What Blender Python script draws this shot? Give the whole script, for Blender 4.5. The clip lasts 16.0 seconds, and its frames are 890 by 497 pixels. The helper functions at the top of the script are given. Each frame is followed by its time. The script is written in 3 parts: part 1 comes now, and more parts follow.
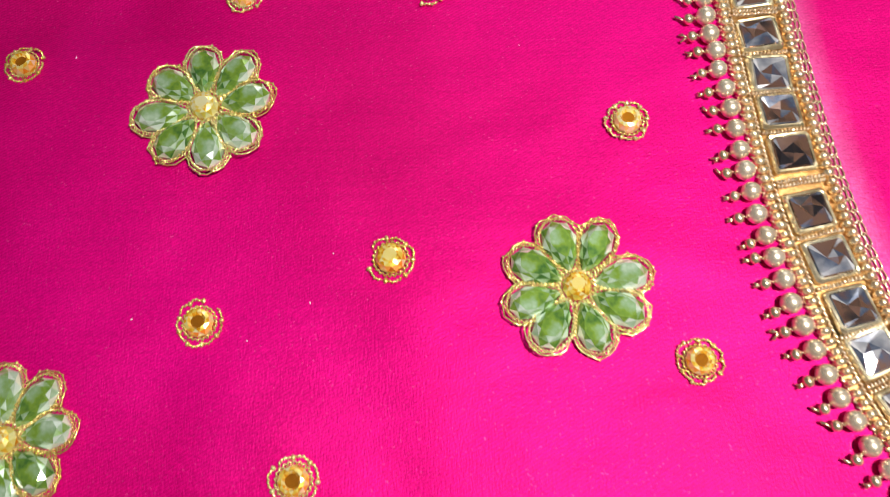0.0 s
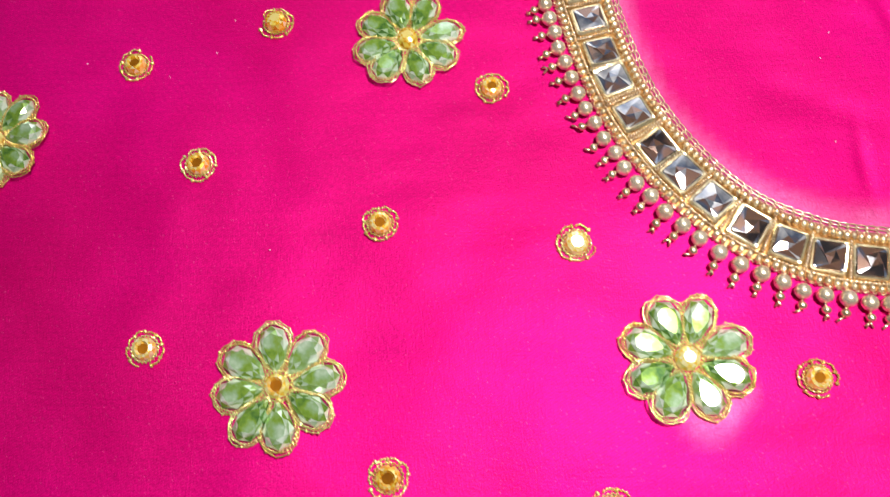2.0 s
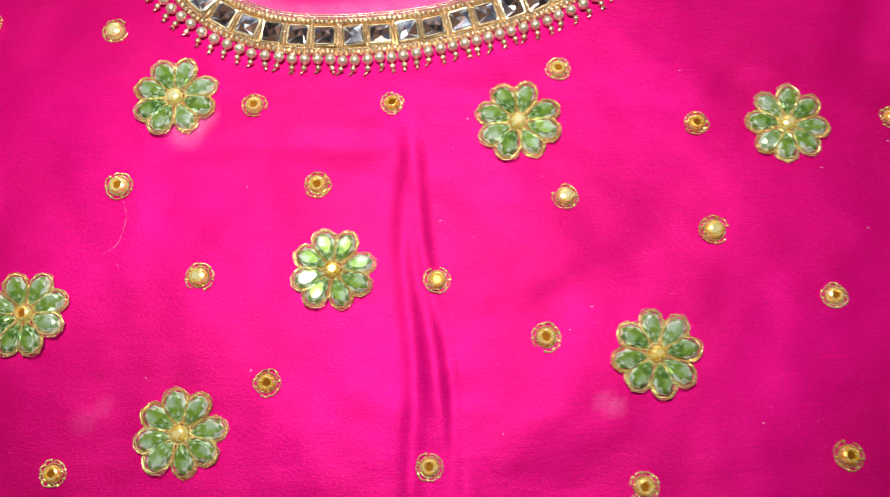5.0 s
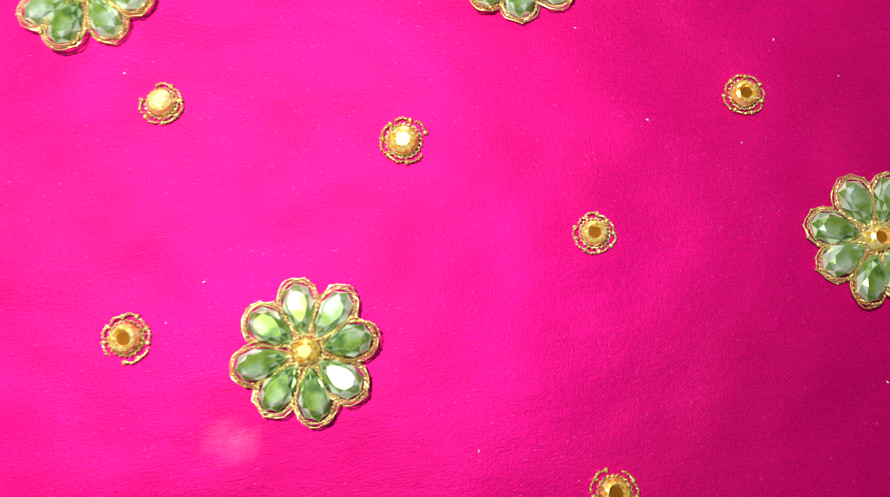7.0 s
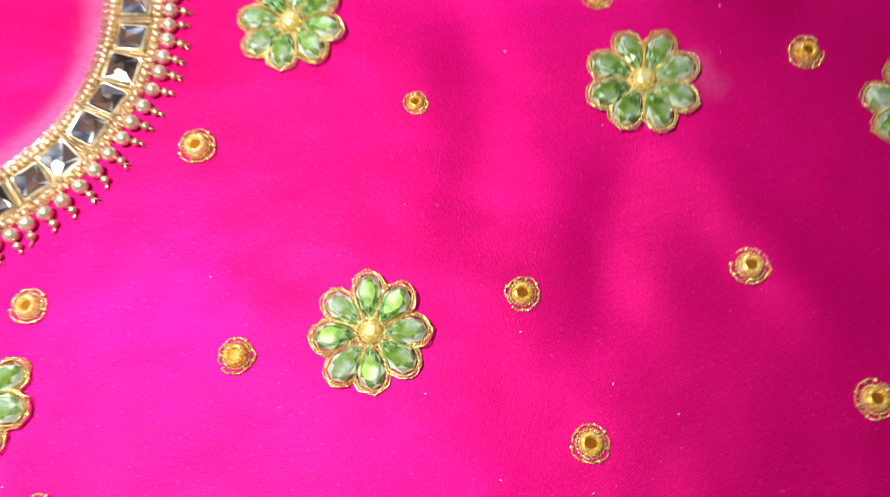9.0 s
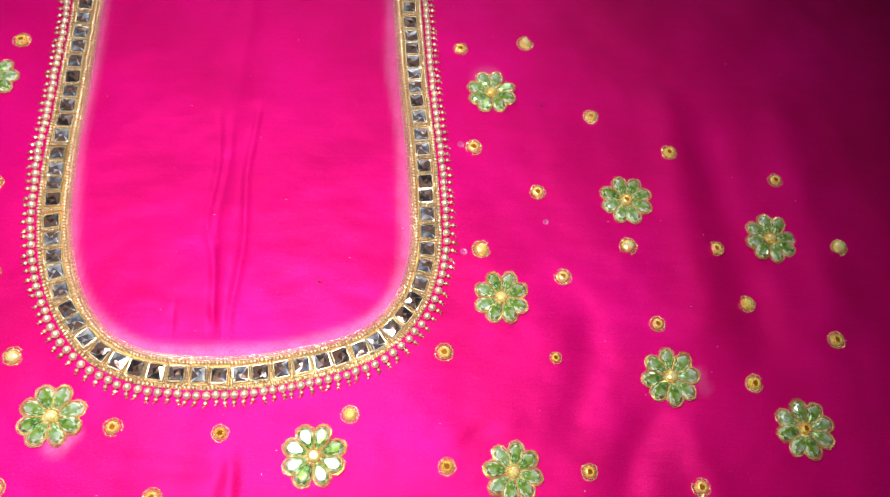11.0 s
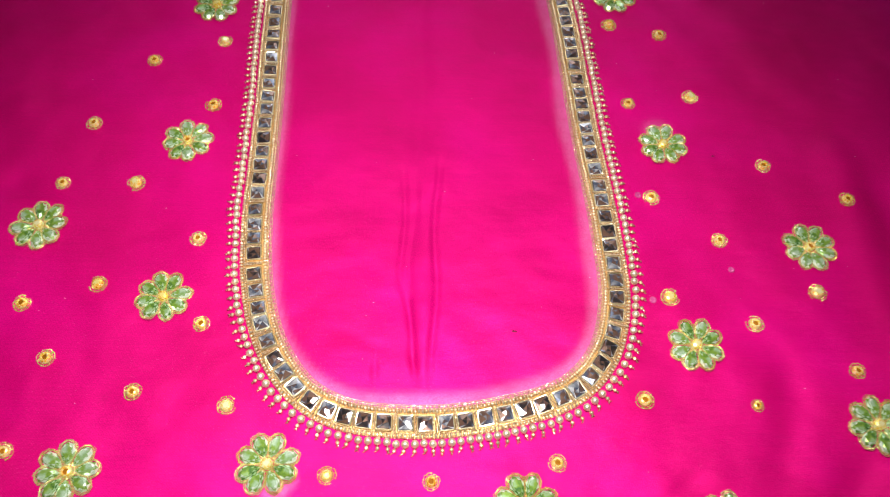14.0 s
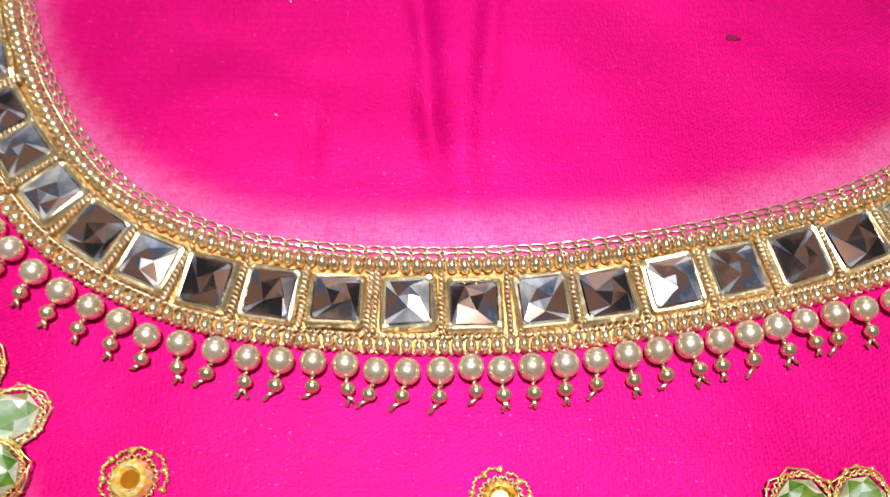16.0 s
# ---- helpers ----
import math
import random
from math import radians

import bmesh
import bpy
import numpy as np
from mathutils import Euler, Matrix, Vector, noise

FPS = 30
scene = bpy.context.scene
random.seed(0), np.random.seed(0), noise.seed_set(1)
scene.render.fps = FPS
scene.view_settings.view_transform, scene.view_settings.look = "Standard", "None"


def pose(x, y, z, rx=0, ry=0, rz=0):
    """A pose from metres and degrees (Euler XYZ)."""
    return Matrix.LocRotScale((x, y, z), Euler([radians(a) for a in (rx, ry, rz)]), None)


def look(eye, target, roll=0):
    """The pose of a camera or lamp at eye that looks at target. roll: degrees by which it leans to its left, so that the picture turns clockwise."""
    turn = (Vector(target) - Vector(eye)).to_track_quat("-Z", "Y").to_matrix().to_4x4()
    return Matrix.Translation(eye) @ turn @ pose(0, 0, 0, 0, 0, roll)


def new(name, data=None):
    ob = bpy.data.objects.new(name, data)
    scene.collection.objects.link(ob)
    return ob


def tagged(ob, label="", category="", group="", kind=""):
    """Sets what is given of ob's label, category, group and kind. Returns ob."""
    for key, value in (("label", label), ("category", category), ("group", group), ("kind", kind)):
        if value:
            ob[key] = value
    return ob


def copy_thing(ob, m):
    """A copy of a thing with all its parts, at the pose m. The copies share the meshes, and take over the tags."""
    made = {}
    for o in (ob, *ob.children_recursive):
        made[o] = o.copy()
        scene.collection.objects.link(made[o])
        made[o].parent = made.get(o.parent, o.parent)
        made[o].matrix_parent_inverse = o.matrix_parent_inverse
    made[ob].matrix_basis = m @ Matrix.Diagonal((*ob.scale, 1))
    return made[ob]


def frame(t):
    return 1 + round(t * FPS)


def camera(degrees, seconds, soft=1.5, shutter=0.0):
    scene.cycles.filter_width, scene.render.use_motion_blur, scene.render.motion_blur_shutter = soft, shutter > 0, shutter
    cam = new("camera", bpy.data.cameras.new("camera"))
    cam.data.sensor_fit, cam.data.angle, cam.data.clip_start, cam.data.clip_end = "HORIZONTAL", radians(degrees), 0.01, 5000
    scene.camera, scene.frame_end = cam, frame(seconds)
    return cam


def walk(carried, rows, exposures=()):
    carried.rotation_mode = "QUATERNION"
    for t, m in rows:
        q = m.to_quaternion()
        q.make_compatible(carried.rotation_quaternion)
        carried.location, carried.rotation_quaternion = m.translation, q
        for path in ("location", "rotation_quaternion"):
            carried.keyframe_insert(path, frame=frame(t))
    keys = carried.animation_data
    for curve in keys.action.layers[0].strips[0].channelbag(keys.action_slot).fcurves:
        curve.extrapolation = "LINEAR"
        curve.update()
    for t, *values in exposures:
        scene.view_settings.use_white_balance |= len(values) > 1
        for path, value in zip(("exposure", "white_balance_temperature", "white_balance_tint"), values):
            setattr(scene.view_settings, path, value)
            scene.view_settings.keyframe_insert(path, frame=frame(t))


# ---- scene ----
# Lengths of the embroidery are written in centimetres and scaled by CM.
CM = 0.01
cam = camera(59.41, 16.0, soft=1.08, shutter=0.3)
walk(cam, [
    (0, pose(-0.1460, 0.1219, 0.1373, 18.58, 2.24, -1.33)),
    (0.5, pose(-0.1408, 0.1009, 0.1487, 19.65, 1.91, -1.22)),
    (1, pose(-0.1331, 0.0816, 0.1581, 19.74, 2.42, -0.62)),
    (1.5, pose(-0.1254, 0.0612, 0.1646, 19.86, 1.87, -0.91)),
    (2, pose(-0.1121, 0.0468, 0.1688, 18.71, 2.22, -0.79)),
    (2.5, pose(-0.0988, 0.0352, 0.1711, 16.05, 1.57, -0.98)),
    (3, pose(-0.0778, 0.0093, 0.1925, 15.16, 0.41, -2.24)),
    (3.5, pose(-0.0633, -0.0048, 0.1986, 13.97, 0.84, -3.75)),
    (4, pose(-0.0433, -0.0184, 0.2103, 14.26, 1.49, -4.01)),
    (4.2, pose(-0.0316, -0.0218, 0.2142, 13.71, 1.69, -4.16)),
    (4.5, pose(-0.0067, -0.0345, 0.2300, 14.95, 1.41, -3.66)),
    (5, pose(0.0234, -0.0462, 0.2450, 14.59, 0.89, -3.55)),
    (5.2, pose(0.0349, -0.0496, 0.2507, 15.02, 1.19, -3.51)),
    (7.3, pose(0.1172, -0.0263, 0.1417, 9.46, -0.57, -9.49)),
    (7.5, pose(0.1203, -0.0239, 0.1407, 12.50, -0.00, -10.47)),
    (7.8, pose(0.1277, -0.0154, 0.1373, 17.22, -0.99, -13.70)),
    (8, pose(0.1299, -0.0068, 0.1389, 18.05, -1.10, -15.36)),
    (8.5, pose(0.1321, -0.0019, 0.1404, 20.49, -1.18, -17.51)),
    (9, pose(0.1524, 0.0131, 0.1711, 18.13, 1.35, -14.26)),
    (9.2, pose(0.1489, 0.0081, 0.1983, 20.26, -0.65, -10.51)),
    (9.3, pose(0.1447, 0.0112, 0.2111, 19.37, -1.48, -9.31)),
    (9.5, pose(0.1297, 0.0120, 0.2435, 20.04, -2.77, -6.30)),
    (10, pose(0.1130, 0.0067, 0.2948, 21.73, -4.07, -1.82)),
    (10.2, pose(0.1057, 0.0051, 0.3119, 22.24, -4.94, -1.31)),
    (12.3, pose(0.0361, 0.0156, 0.4029, 24.91, -3.37, -0.10)),
    (12.5, pose(0.0265, 0.0154, 0.4064, 25.44, -3.09, -0.69)),
    (13, pose(0.0093, 0.0094, 0.4025, 24.74, -2.84, 0.04)),
    (13.5, pose(0.0000, 0.0000, 0.4000, 25.45, -2.45, 0.00)),
    (14, pose(0.0052, -0.0010, 0.3601, 27.87, -1.56, 0.14)),
    (14.3, pose(-0.0002, 0.0028, 0.3126, 29.32, -1.19, -0.34)),
    (14.5, pose(-0.0045, 0.0156, 0.2681, 27.51, -0.23, -0.65)),
    (14.7, pose(-0.0051, 0.0333, 0.2307, 26.14, 0.40, -1.40)),
    (15, pose(0.0022, 0.0528, 0.1735, 28.79, 1.46, -3.26)),
    (15.3, pose(0.0052, 0.0597, 0.1352, 25.22, 1.89, -2.41)),
    (15.5, pose(-0.0007, 0.0579, 0.1142, 25.68, 0.44, -1.96)),
    (15.8, pose(0.0013, 0.0576, 0.1071, 25.67, 0.60, 0.37)),
    (16, pose(0.0014, 0.0605, 0.1035, 23.41, -0.11, 0.11)),
], exposures=[(0.0, -0.14), (2.0, -0.2), (3.0, -0.34), (5.0, -0.36), (7.3, 0.12), (8.5, 0.18), (9.5, 0.12), (10.0, -0.02), (12.5, -0.06), (13.5, -0.1), (14.5, 0.02), (15.0, 0.05), (15.5, -0.14), (16.0, -0.26)])

# ---- light ----
world = bpy.data.worlds.new("world")
world.use_nodes = True
scene.world = world
sky = world.node_tree.nodes.new("ShaderNodeTexSky")
sky.sky_type, sky.sun_disc, sky.sun_elevation, sky.sun_rotation = "NISHITA", False, radians(40), radians(20)
world.node_tree.links.new(sky.outputs[0], world.node_tree.nodes["Background"].inputs[0])
world.node_tree.nodes["Background"].inputs[1].default_value = 0.1


def lamp(name, m, size, watts, colour, shape="DISK", size_y=None):
    data = bpy.data.lights.new(name, "AREA")
    data.shape, data.size, data.energy, data.color = shape, size, watts, colour
    if size_y:
        data.size_y = size_y
    ob = new(name, data)
    ob.matrix_world = m
    return ob


# Fixed spot above the cloth, standing in for the light carried with the camera.
flash = bpy.data.lights.new("flash_stand_in", "SPOT")
flash.energy, flash.color, flash.spot_size, flash.spot_blend, flash.shadow_soft_size = 16.8, (1.0, 0.97, 0.94), radians(98), 1.0, 0.035
new("flash_stand_in", flash).matrix_world = look((-0.005, 0.115, 0.44), (-0.005, 0.125, 0))
# Fill lamp in an unseen window, added for ambient light and stone reflections.
lamp("added_window_fill", look((0.1, 1.77, 1.4), (0.1, 0, 0.9)), 1.1, 3.8, (0.86, 0.93, 1.0), "RECTANGLE", 1.0)


# ---- materials ----
def material(name):
    m = bpy.data.materials.new(name)
    m.use_nodes = True
    nt = m.node_tree
    return m, nt, nt.nodes["Principled BSDF"]


def node(nt, kind, **values):
    n = nt.nodes.new(kind)
    for key, value in values.items():
        n.inputs[key.replace("_", " ")].default_value = value
    return n


def ramp(nt, fac, stops):
    n = nt.nodes.new("ShaderNodeValToRGB")
    while len(n.color_ramp.elements) < len(stops):
        n.color_ramp.elements.new(0.5)
    for e, (at, colour) in zip(n.color_ramp.elements, stops):
        e.position, e.color = at, (*colour, 1)
    nt.links.new(fac, n.inputs[0])
    return n.outputs[0]


def mix(nt, fac, a, b, blend="MIX"):
    n = nt.nodes.new("ShaderNodeMix")
    n.data_type, n.blend_type = "RGBA", blend
    for value, socket in ((fac, n.inputs[0]), (a, n.inputs[6]), (b, n.inputs[7])):
        if isinstance(value, bpy.types.NodeSocket):
            nt.links.new(value, socket)
        else:
            socket.default_value = value if isinstance(value, float) else (*value, 1)
    return n.outputs[2]


def maths(nt, op, a, b):
    n = nt.nodes.new("ShaderNodeMath")
    n.operation = op
    for value, socket in ((a, n.inputs[0]), (b, n.inputs[1])):
        if isinstance(value, bpy.types.NodeSocket):
            nt.links.new(value, socket)
        else:
            socket.default_value = value
    return n.outputs[0]


def coords(nt, scale=(1, 1, 1), turn=0.0):
    tc = nt.nodes.new("ShaderNodeTexCoord")
    mp = nt.nodes.new("ShaderNodeMapping")
    mp.inputs["Scale"].default_value = scale
    mp.inputs["Rotation"].default_value = (0, 0, turn)
    nt.links.new(tc.outputs["Object"], mp.inputs[0])
    return mp.outputs[0]


def noise_tex(nt, vector, scale, detail=3.0, rough=0.55):
    n = node(nt, "ShaderNodeTexNoise", Scale=scale, Detail=detail, Roughness=rough)
    nt.links.new(vector, n.inputs["Vector"])
    return n.outputs[0]


def bump(nt, bsdf, height, strength, distance):
    n = node(nt, "ShaderNodeBump", Strength=strength, Distance=distance)
    nt.links.new(height, n.inputs["Height"])
    nt.links.new(n.outputs[0], bsdf.inputs["Normal"])


def silk():
    """Magenta silk: a fine twill weave with slubs, a satin gloss, chalk and faded stains."""
    m, nt, b = material("magenta_silk")
    weft = noise_tex(nt, coords(nt, (700, 2600, 1)), 1.0, 2.0)
    warp = noise_tex(nt, coords(nt, (2600, 800, 1)), 1.0, 2.0)
    slub = noise_tex(nt, coords(nt, (26, 1500, 1)), 1.0, 2.0)
    # Uneven sheen of the silk, painted as blotches of lighter and darker magenta.
    cloud = noise_tex(nt, coords(nt), 11.0, 4.0)
    colour = ramp(nt, cloud, [(0.30, (0.58, 0.0, 0.132)), (0.5, (0.70, 0.0, 0.180)), (0.70, (0.80, 0.0, 0.240))])
    threads = ramp(nt, weft, [(0.30, (0.70, 0.66, 0.70)), (0.66, (1, 1, 1))])
    colour = mix(nt, 0.7, colour, threads, "MULTIPLY")
    threads = ramp(nt, warp, [(0.32, (0.76, 0.73, 0.76)), (0.66, (1, 1, 1))])
    colour = mix(nt, 0.6, colour, threads, "MULTIPLY")
    colour = mix(nt, 0.5, colour, ramp(nt, slub, [(0.34, (0.86,) * 3), (0.6, (1,) * 3)]), "MULTIPLY")
    # The weave's dark valleys are put into the colour along the twill.
    twill = node(nt, "ShaderNodeTexWave", Scale=520.0, Distortion=1.6, Detail=2.0)
    nt.links.new(coords(nt, (1, 1, 1), 1.05), twill.inputs["Vector"])
    colour = mix(nt, 0.45, colour, ramp(nt, twill.outputs["Fac"], [(0.15, (0.70, 0.5, 0.46)), (0.7, (1.05, 1.0, 1.1))]), "MULTIPLY")
    # Pink specks painted on for the highlights of the weave.
    glint = ramp(nt, noise_tex(nt, coords(nt, (1, 1.4, 1)), 1500.0, 1.0), [(0.70, (0,) * 3), (0.78, (1,) * 3)])
    colour = mix(nt, maths(nt, "MULTIPLY", glint, 0.22), colour, (0.95, 0.20, 0.50))
    chalk = nt.nodes.new("ShaderNodeAttribute")
    chalk.attribute_name = "chalk"
    patch = ramp(nt, noise_tex(nt, coords(nt), 150.0, 5.0, 0.7), [(0.25, (0.5,) * 3), (0.7, (1,) * 3)])
    grain = ramp(nt, maths(nt, "MULTIPLY", maths(nt, "ADD", weft, warp), 0.5), [(0.34, (0.45,) * 3), (0.62, (1,) * 3)])
    amount = maths(nt, "MULTIPLY", maths(nt, "MULTIPLY", chalk.outputs["Fac"], patch), grain)
    colour = mix(nt, amount, colour, (0.72, 0.38, 0.68))
    stain = nt.nodes.new("ShaderNodeAttribute")
    stain.attribute_name = "stain"
    colour = mix(nt, stain.outputs["Fac"], colour, (0.16, 0.001, 0.03))
    nt.links.new(colour, b.inputs["Base Color"])
    b.inputs["Metallic"].default_value = 0.35
    b.inputs["Roughness"].default_value = 0.53
    b.inputs["Specular IOR Level"].default_value = 0.45
    b.inputs["Specular Tint"].default_value = (1, 0.22, 0.72, 1)
    crumple = noise_tex(nt, coords(nt, (1, 1.25, 1), 0.6), 20.0, 2.0)
    crease = noise_tex(nt, coords(nt, (1, 2.6, 1), -0.5), 60.0, 2.0)
    relief = maths(nt, "MULTIPLY", maths(nt, "ADD", weft, warp), 0.4)
    relief = maths(nt, "ADD", relief, maths(nt, "ADD", maths(nt, "MULTIPLY", crumple, 17.0), maths(nt, "MULTIPLY", crease, 1.0)))
    bump(nt, b, relief, 0.5, 0.0004)
    return m


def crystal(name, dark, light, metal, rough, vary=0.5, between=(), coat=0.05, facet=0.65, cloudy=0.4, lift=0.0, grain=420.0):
    """A foil-backed cut stone: its inner reflections are painted as facet tones and clouds."""
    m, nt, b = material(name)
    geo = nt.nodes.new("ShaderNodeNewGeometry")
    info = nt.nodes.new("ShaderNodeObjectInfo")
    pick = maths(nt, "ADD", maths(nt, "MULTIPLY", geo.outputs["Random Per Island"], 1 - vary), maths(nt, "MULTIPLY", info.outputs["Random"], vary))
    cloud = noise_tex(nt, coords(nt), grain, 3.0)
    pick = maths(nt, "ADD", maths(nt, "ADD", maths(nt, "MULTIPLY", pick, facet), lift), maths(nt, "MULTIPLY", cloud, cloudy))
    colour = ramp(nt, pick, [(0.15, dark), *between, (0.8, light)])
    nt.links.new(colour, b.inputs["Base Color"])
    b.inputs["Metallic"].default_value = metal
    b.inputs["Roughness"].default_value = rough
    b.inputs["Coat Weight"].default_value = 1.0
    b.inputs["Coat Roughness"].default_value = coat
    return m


def golden(name, dark, light, rough, metal=1.0, scale=900.0, relief=0.3):
    m, nt, b = material(name)
    info = nt.nodes.new("ShaderNodeObjectInfo")
    fine = noise_tex(nt, coords(nt), scale, 3.0, 0.65)
    tone = maths(nt, "ADD", maths(nt, "MULTIPLY", fine, 0.8), maths(nt, "MULTIPLY", info.outputs["Random"], 0.25))
    nt.links.new(ramp(nt, tone, [(0.25, dark), (0.75, light)]), b.inputs["Base Color"])
    b.inputs["Metallic"].default_value = metal
    nt.links.new(maths(nt, "ADD", maths(nt, "MULTIPLY", fine, 0.3), rough - 0.12), b.inputs["Roughness"])
    bump(nt, b, fine, relief, 0.0002)
    return m


def plain(name, dark, light, rough, scale=14.0):
    m, nt, b = material(name)
    nt.links.new(ramp(nt, noise_tex(nt, coords(nt), scale, 5.0), [(0.3, dark), (0.7, light)]), b.inputs["Base Color"])
    b.inputs["Roughness"].default_value = rough
    return m


SILK = silk()
# Pale and dark stops put glints and reflections into the stone colours.
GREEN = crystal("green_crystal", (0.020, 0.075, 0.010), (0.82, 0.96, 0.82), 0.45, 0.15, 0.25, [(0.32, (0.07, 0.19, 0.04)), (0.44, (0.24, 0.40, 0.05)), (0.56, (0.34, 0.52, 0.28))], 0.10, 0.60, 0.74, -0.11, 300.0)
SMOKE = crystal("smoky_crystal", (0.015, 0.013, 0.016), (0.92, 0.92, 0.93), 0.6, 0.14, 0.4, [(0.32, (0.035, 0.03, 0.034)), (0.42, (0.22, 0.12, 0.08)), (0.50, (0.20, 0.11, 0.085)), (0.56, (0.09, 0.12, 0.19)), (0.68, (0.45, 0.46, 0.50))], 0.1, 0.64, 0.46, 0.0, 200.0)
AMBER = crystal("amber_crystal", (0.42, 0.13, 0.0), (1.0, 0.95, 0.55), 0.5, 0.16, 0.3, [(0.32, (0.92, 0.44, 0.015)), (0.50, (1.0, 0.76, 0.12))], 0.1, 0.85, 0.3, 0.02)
# Dark tone standing in for the dim reflection in an amber stone's middle.
DARK_TABLE = crystal("dark_table_crystal", (0.14, 0.035, 0.002), (0.70, 0.27, 0.02), 0.6, 0.12, 0.6, [], 0.05)
ZARI = golden("gold_zari_thread", (0.74, 0.42, 0.04), (1.0, 0.94, 0.48), 0.17, 0.7)
BRONZE = golden("rose_gold_thread", (0.62, 0.38, 0.20), (1.0, 0.86, 0.62), 0.18, 0.8)
SETTING = golden("gold_setting", (0.70, 0.53, 0.26), (1.0, 0.92, 0.66), 0.2, 0.88, scale=500.0, relief=0.25)
BEAD = golden("gold_bead", (0.80, 0.56, 0.31), (1.0, 0.87, 0.63), 0.2, 0.88, scale=350.0, relief=0.06)
PEARL = golden("champagne_pearl", (0.86, 0.68, 0.46), (1.0, 0.89, 0.71), 0.25, 0.78, 300.0, 0.05)
BACKING = golden("gold_backing", (0.30, 0.10, 0.035), (0.70, 0.42, 0.15), 0.40, 0.75, 1100.0, 1.0)
LINT = plain("white_lint", (0.8, 0.5, 0.66), (0.85, 0.7, 0.78), 0.8)
SEQUIN = crystal("magenta_sequin", (0.42, 0.01, 0.14), (0.75, 0.12, 0.38), 0.3, 0.2)
PAINT = plain("wall_paint", (0.70, 0.68, 0.64), (0.76, 0.74, 0.70), 0.9, 3.0)
TILE = plain("floor_paint", (0.30, 0.28, 0.26), (0.38, 0.36, 0.33), 0.5, 6.0)


# ---- mesh tools ----
def mesh_of(name, verts, faces, mat, smooth=False):
    me = bpy.data.meshes.new(name)
    me.from_pydata([tuple(v) for v in verts], [], faces)
    me.update()
    if smooth:
        me.polygons.foreach_set("use_smooth", [True] * len(me.polygons))
    me.materials.append(mat)
    return me


class Shape:
    """Vertices and faces, in centimetres, gathered into one mesh."""

    def __init__(self):
        self.v, self.f = [], []

    def add(self, verts, faces):
        k = len(self.v)
        self.v += [tuple(p) for p in verts]
        self.f += [tuple(i + k for i in face) for face in faces]
        return self

    def mesh(self, name, mat, smooth=False):
        return mesh_of(name, [(x * CM, y * CM, z * CM) for x, y, z in self.v], self.f, mat, smooth)


def part(name, me, parent, m=None, label="", kind=""):
    ob = new(name, me)
    ob.parent = parent
    ob.matrix_basis = m if m is not None else Matrix()
    return tagged(ob, label=label, kind=kind)


def box(name, lo, hi, mat):
    (x0, y0, z0), (x1, y1, z1) = lo, hi
    verts = [(x, y, z) for x in (x0, x1) for y in (y0, y1) for z in (z0, z1)]
    faces = [(0, 1, 3, 2), (4, 6, 7, 5), (0, 4, 5, 1), (2, 3, 7, 6), (0, 2, 6, 4), (1, 5, 7, 3)]
    return new(name, mesh_of(name, verts, faces, mat))


def tube(shape, points, r, sides=5, closed=False):
    """A round strand along points."""
    pts = [Vector(p) for p in points]
    n = len(pts)
    verts, faces = [], []
    for i, p in enumerate(pts):
        a = pts[(i - 1) % n] if closed or i else p
        b = pts[(i + 1) % n] if closed or i < n - 1 else p
        way = (b - a).normalized()
        side = way.cross(Vector((0, 0, 1)))
        side = side.normalized() if side.length > 1e-4 else Vector((1, 0, 0))
        up = side.cross(way)
        for k in range(sides):
            w = 2 * math.pi * k / sides
            verts.append(p + r * (math.cos(w) * side + math.sin(w) * up))
    for i in range(n if closed else n - 1):
        j = (i + 1) % n
        for k in range(sides):
            l = (k + 1) % sides
            faces.append((i * sides + k, i * sides + l, j * sides + l, j * sides + k))
    if not closed:
        faces += [tuple(range(sides))[::-1], tuple((n - 1) * sides + k for k in range(sides))]
    shape.add(verts, faces)


def coil(points, radius, pitch, steps=6, closed=False):
    """Points of a coiled wire that winds round a line of points."""
    pts = [Vector(p) for p in points] + ([Vector(points[0])] if closed else [])
    out, turn = [], 0.0
    for a, b in zip(pts, pts[1:]):
        way = b - a
        n = max(1, round(way.length / pitch * steps))
        side = way.cross(Vector((0, 0, 1))).normalized()
        for i in range(n):
            w = turn + 2 * math.pi * i / steps
            out.append(a + way * (i / n) + radius * (math.cos(w) * side + math.sin(w) * Vector((0, 0, 1))))
        turn += 2 * math.pi * n / steps
    return out


def ball(shape, centre, rx, ry, rz, seg=8, rings=5, axis=0.0):
    verts, faces = [], []
    ca, sa = math.cos(axis), math.sin(axis)
    for i in range(1, rings):
        a = math.pi * i / rings
        for k in range(seg):
            w = 2 * math.pi * k / seg
            y, z, x = ry * math.sin(a) * math.cos(w), rz * math.sin(a) * math.sin(w), rx * math.cos(a)
            verts.append((centre[0] + ca * x - sa * y, centre[1] + sa * x + ca * y, centre[2] + z))
    for i in range(rings - 2):
        for k in range(seg):
            l = (k + 1) % seg
            faces.append((i * seg + k, (i + 1) * seg + k, (i + 1) * seg + l, i * seg + l))
    n = len(verts)
    verts += [(centre[0] + ca * rx, centre[1] + sa * rx, centre[2]), (centre[0] - ca * rx, centre[1] - sa * rx, centre[2])]
    for k in range(seg):
        l = (k + 1) % seg
        faces += [(n, k, l), (n + 1, (rings - 2) * seg + l, (rings - 2) * seg + k)]
    shape.add(verts, faces)


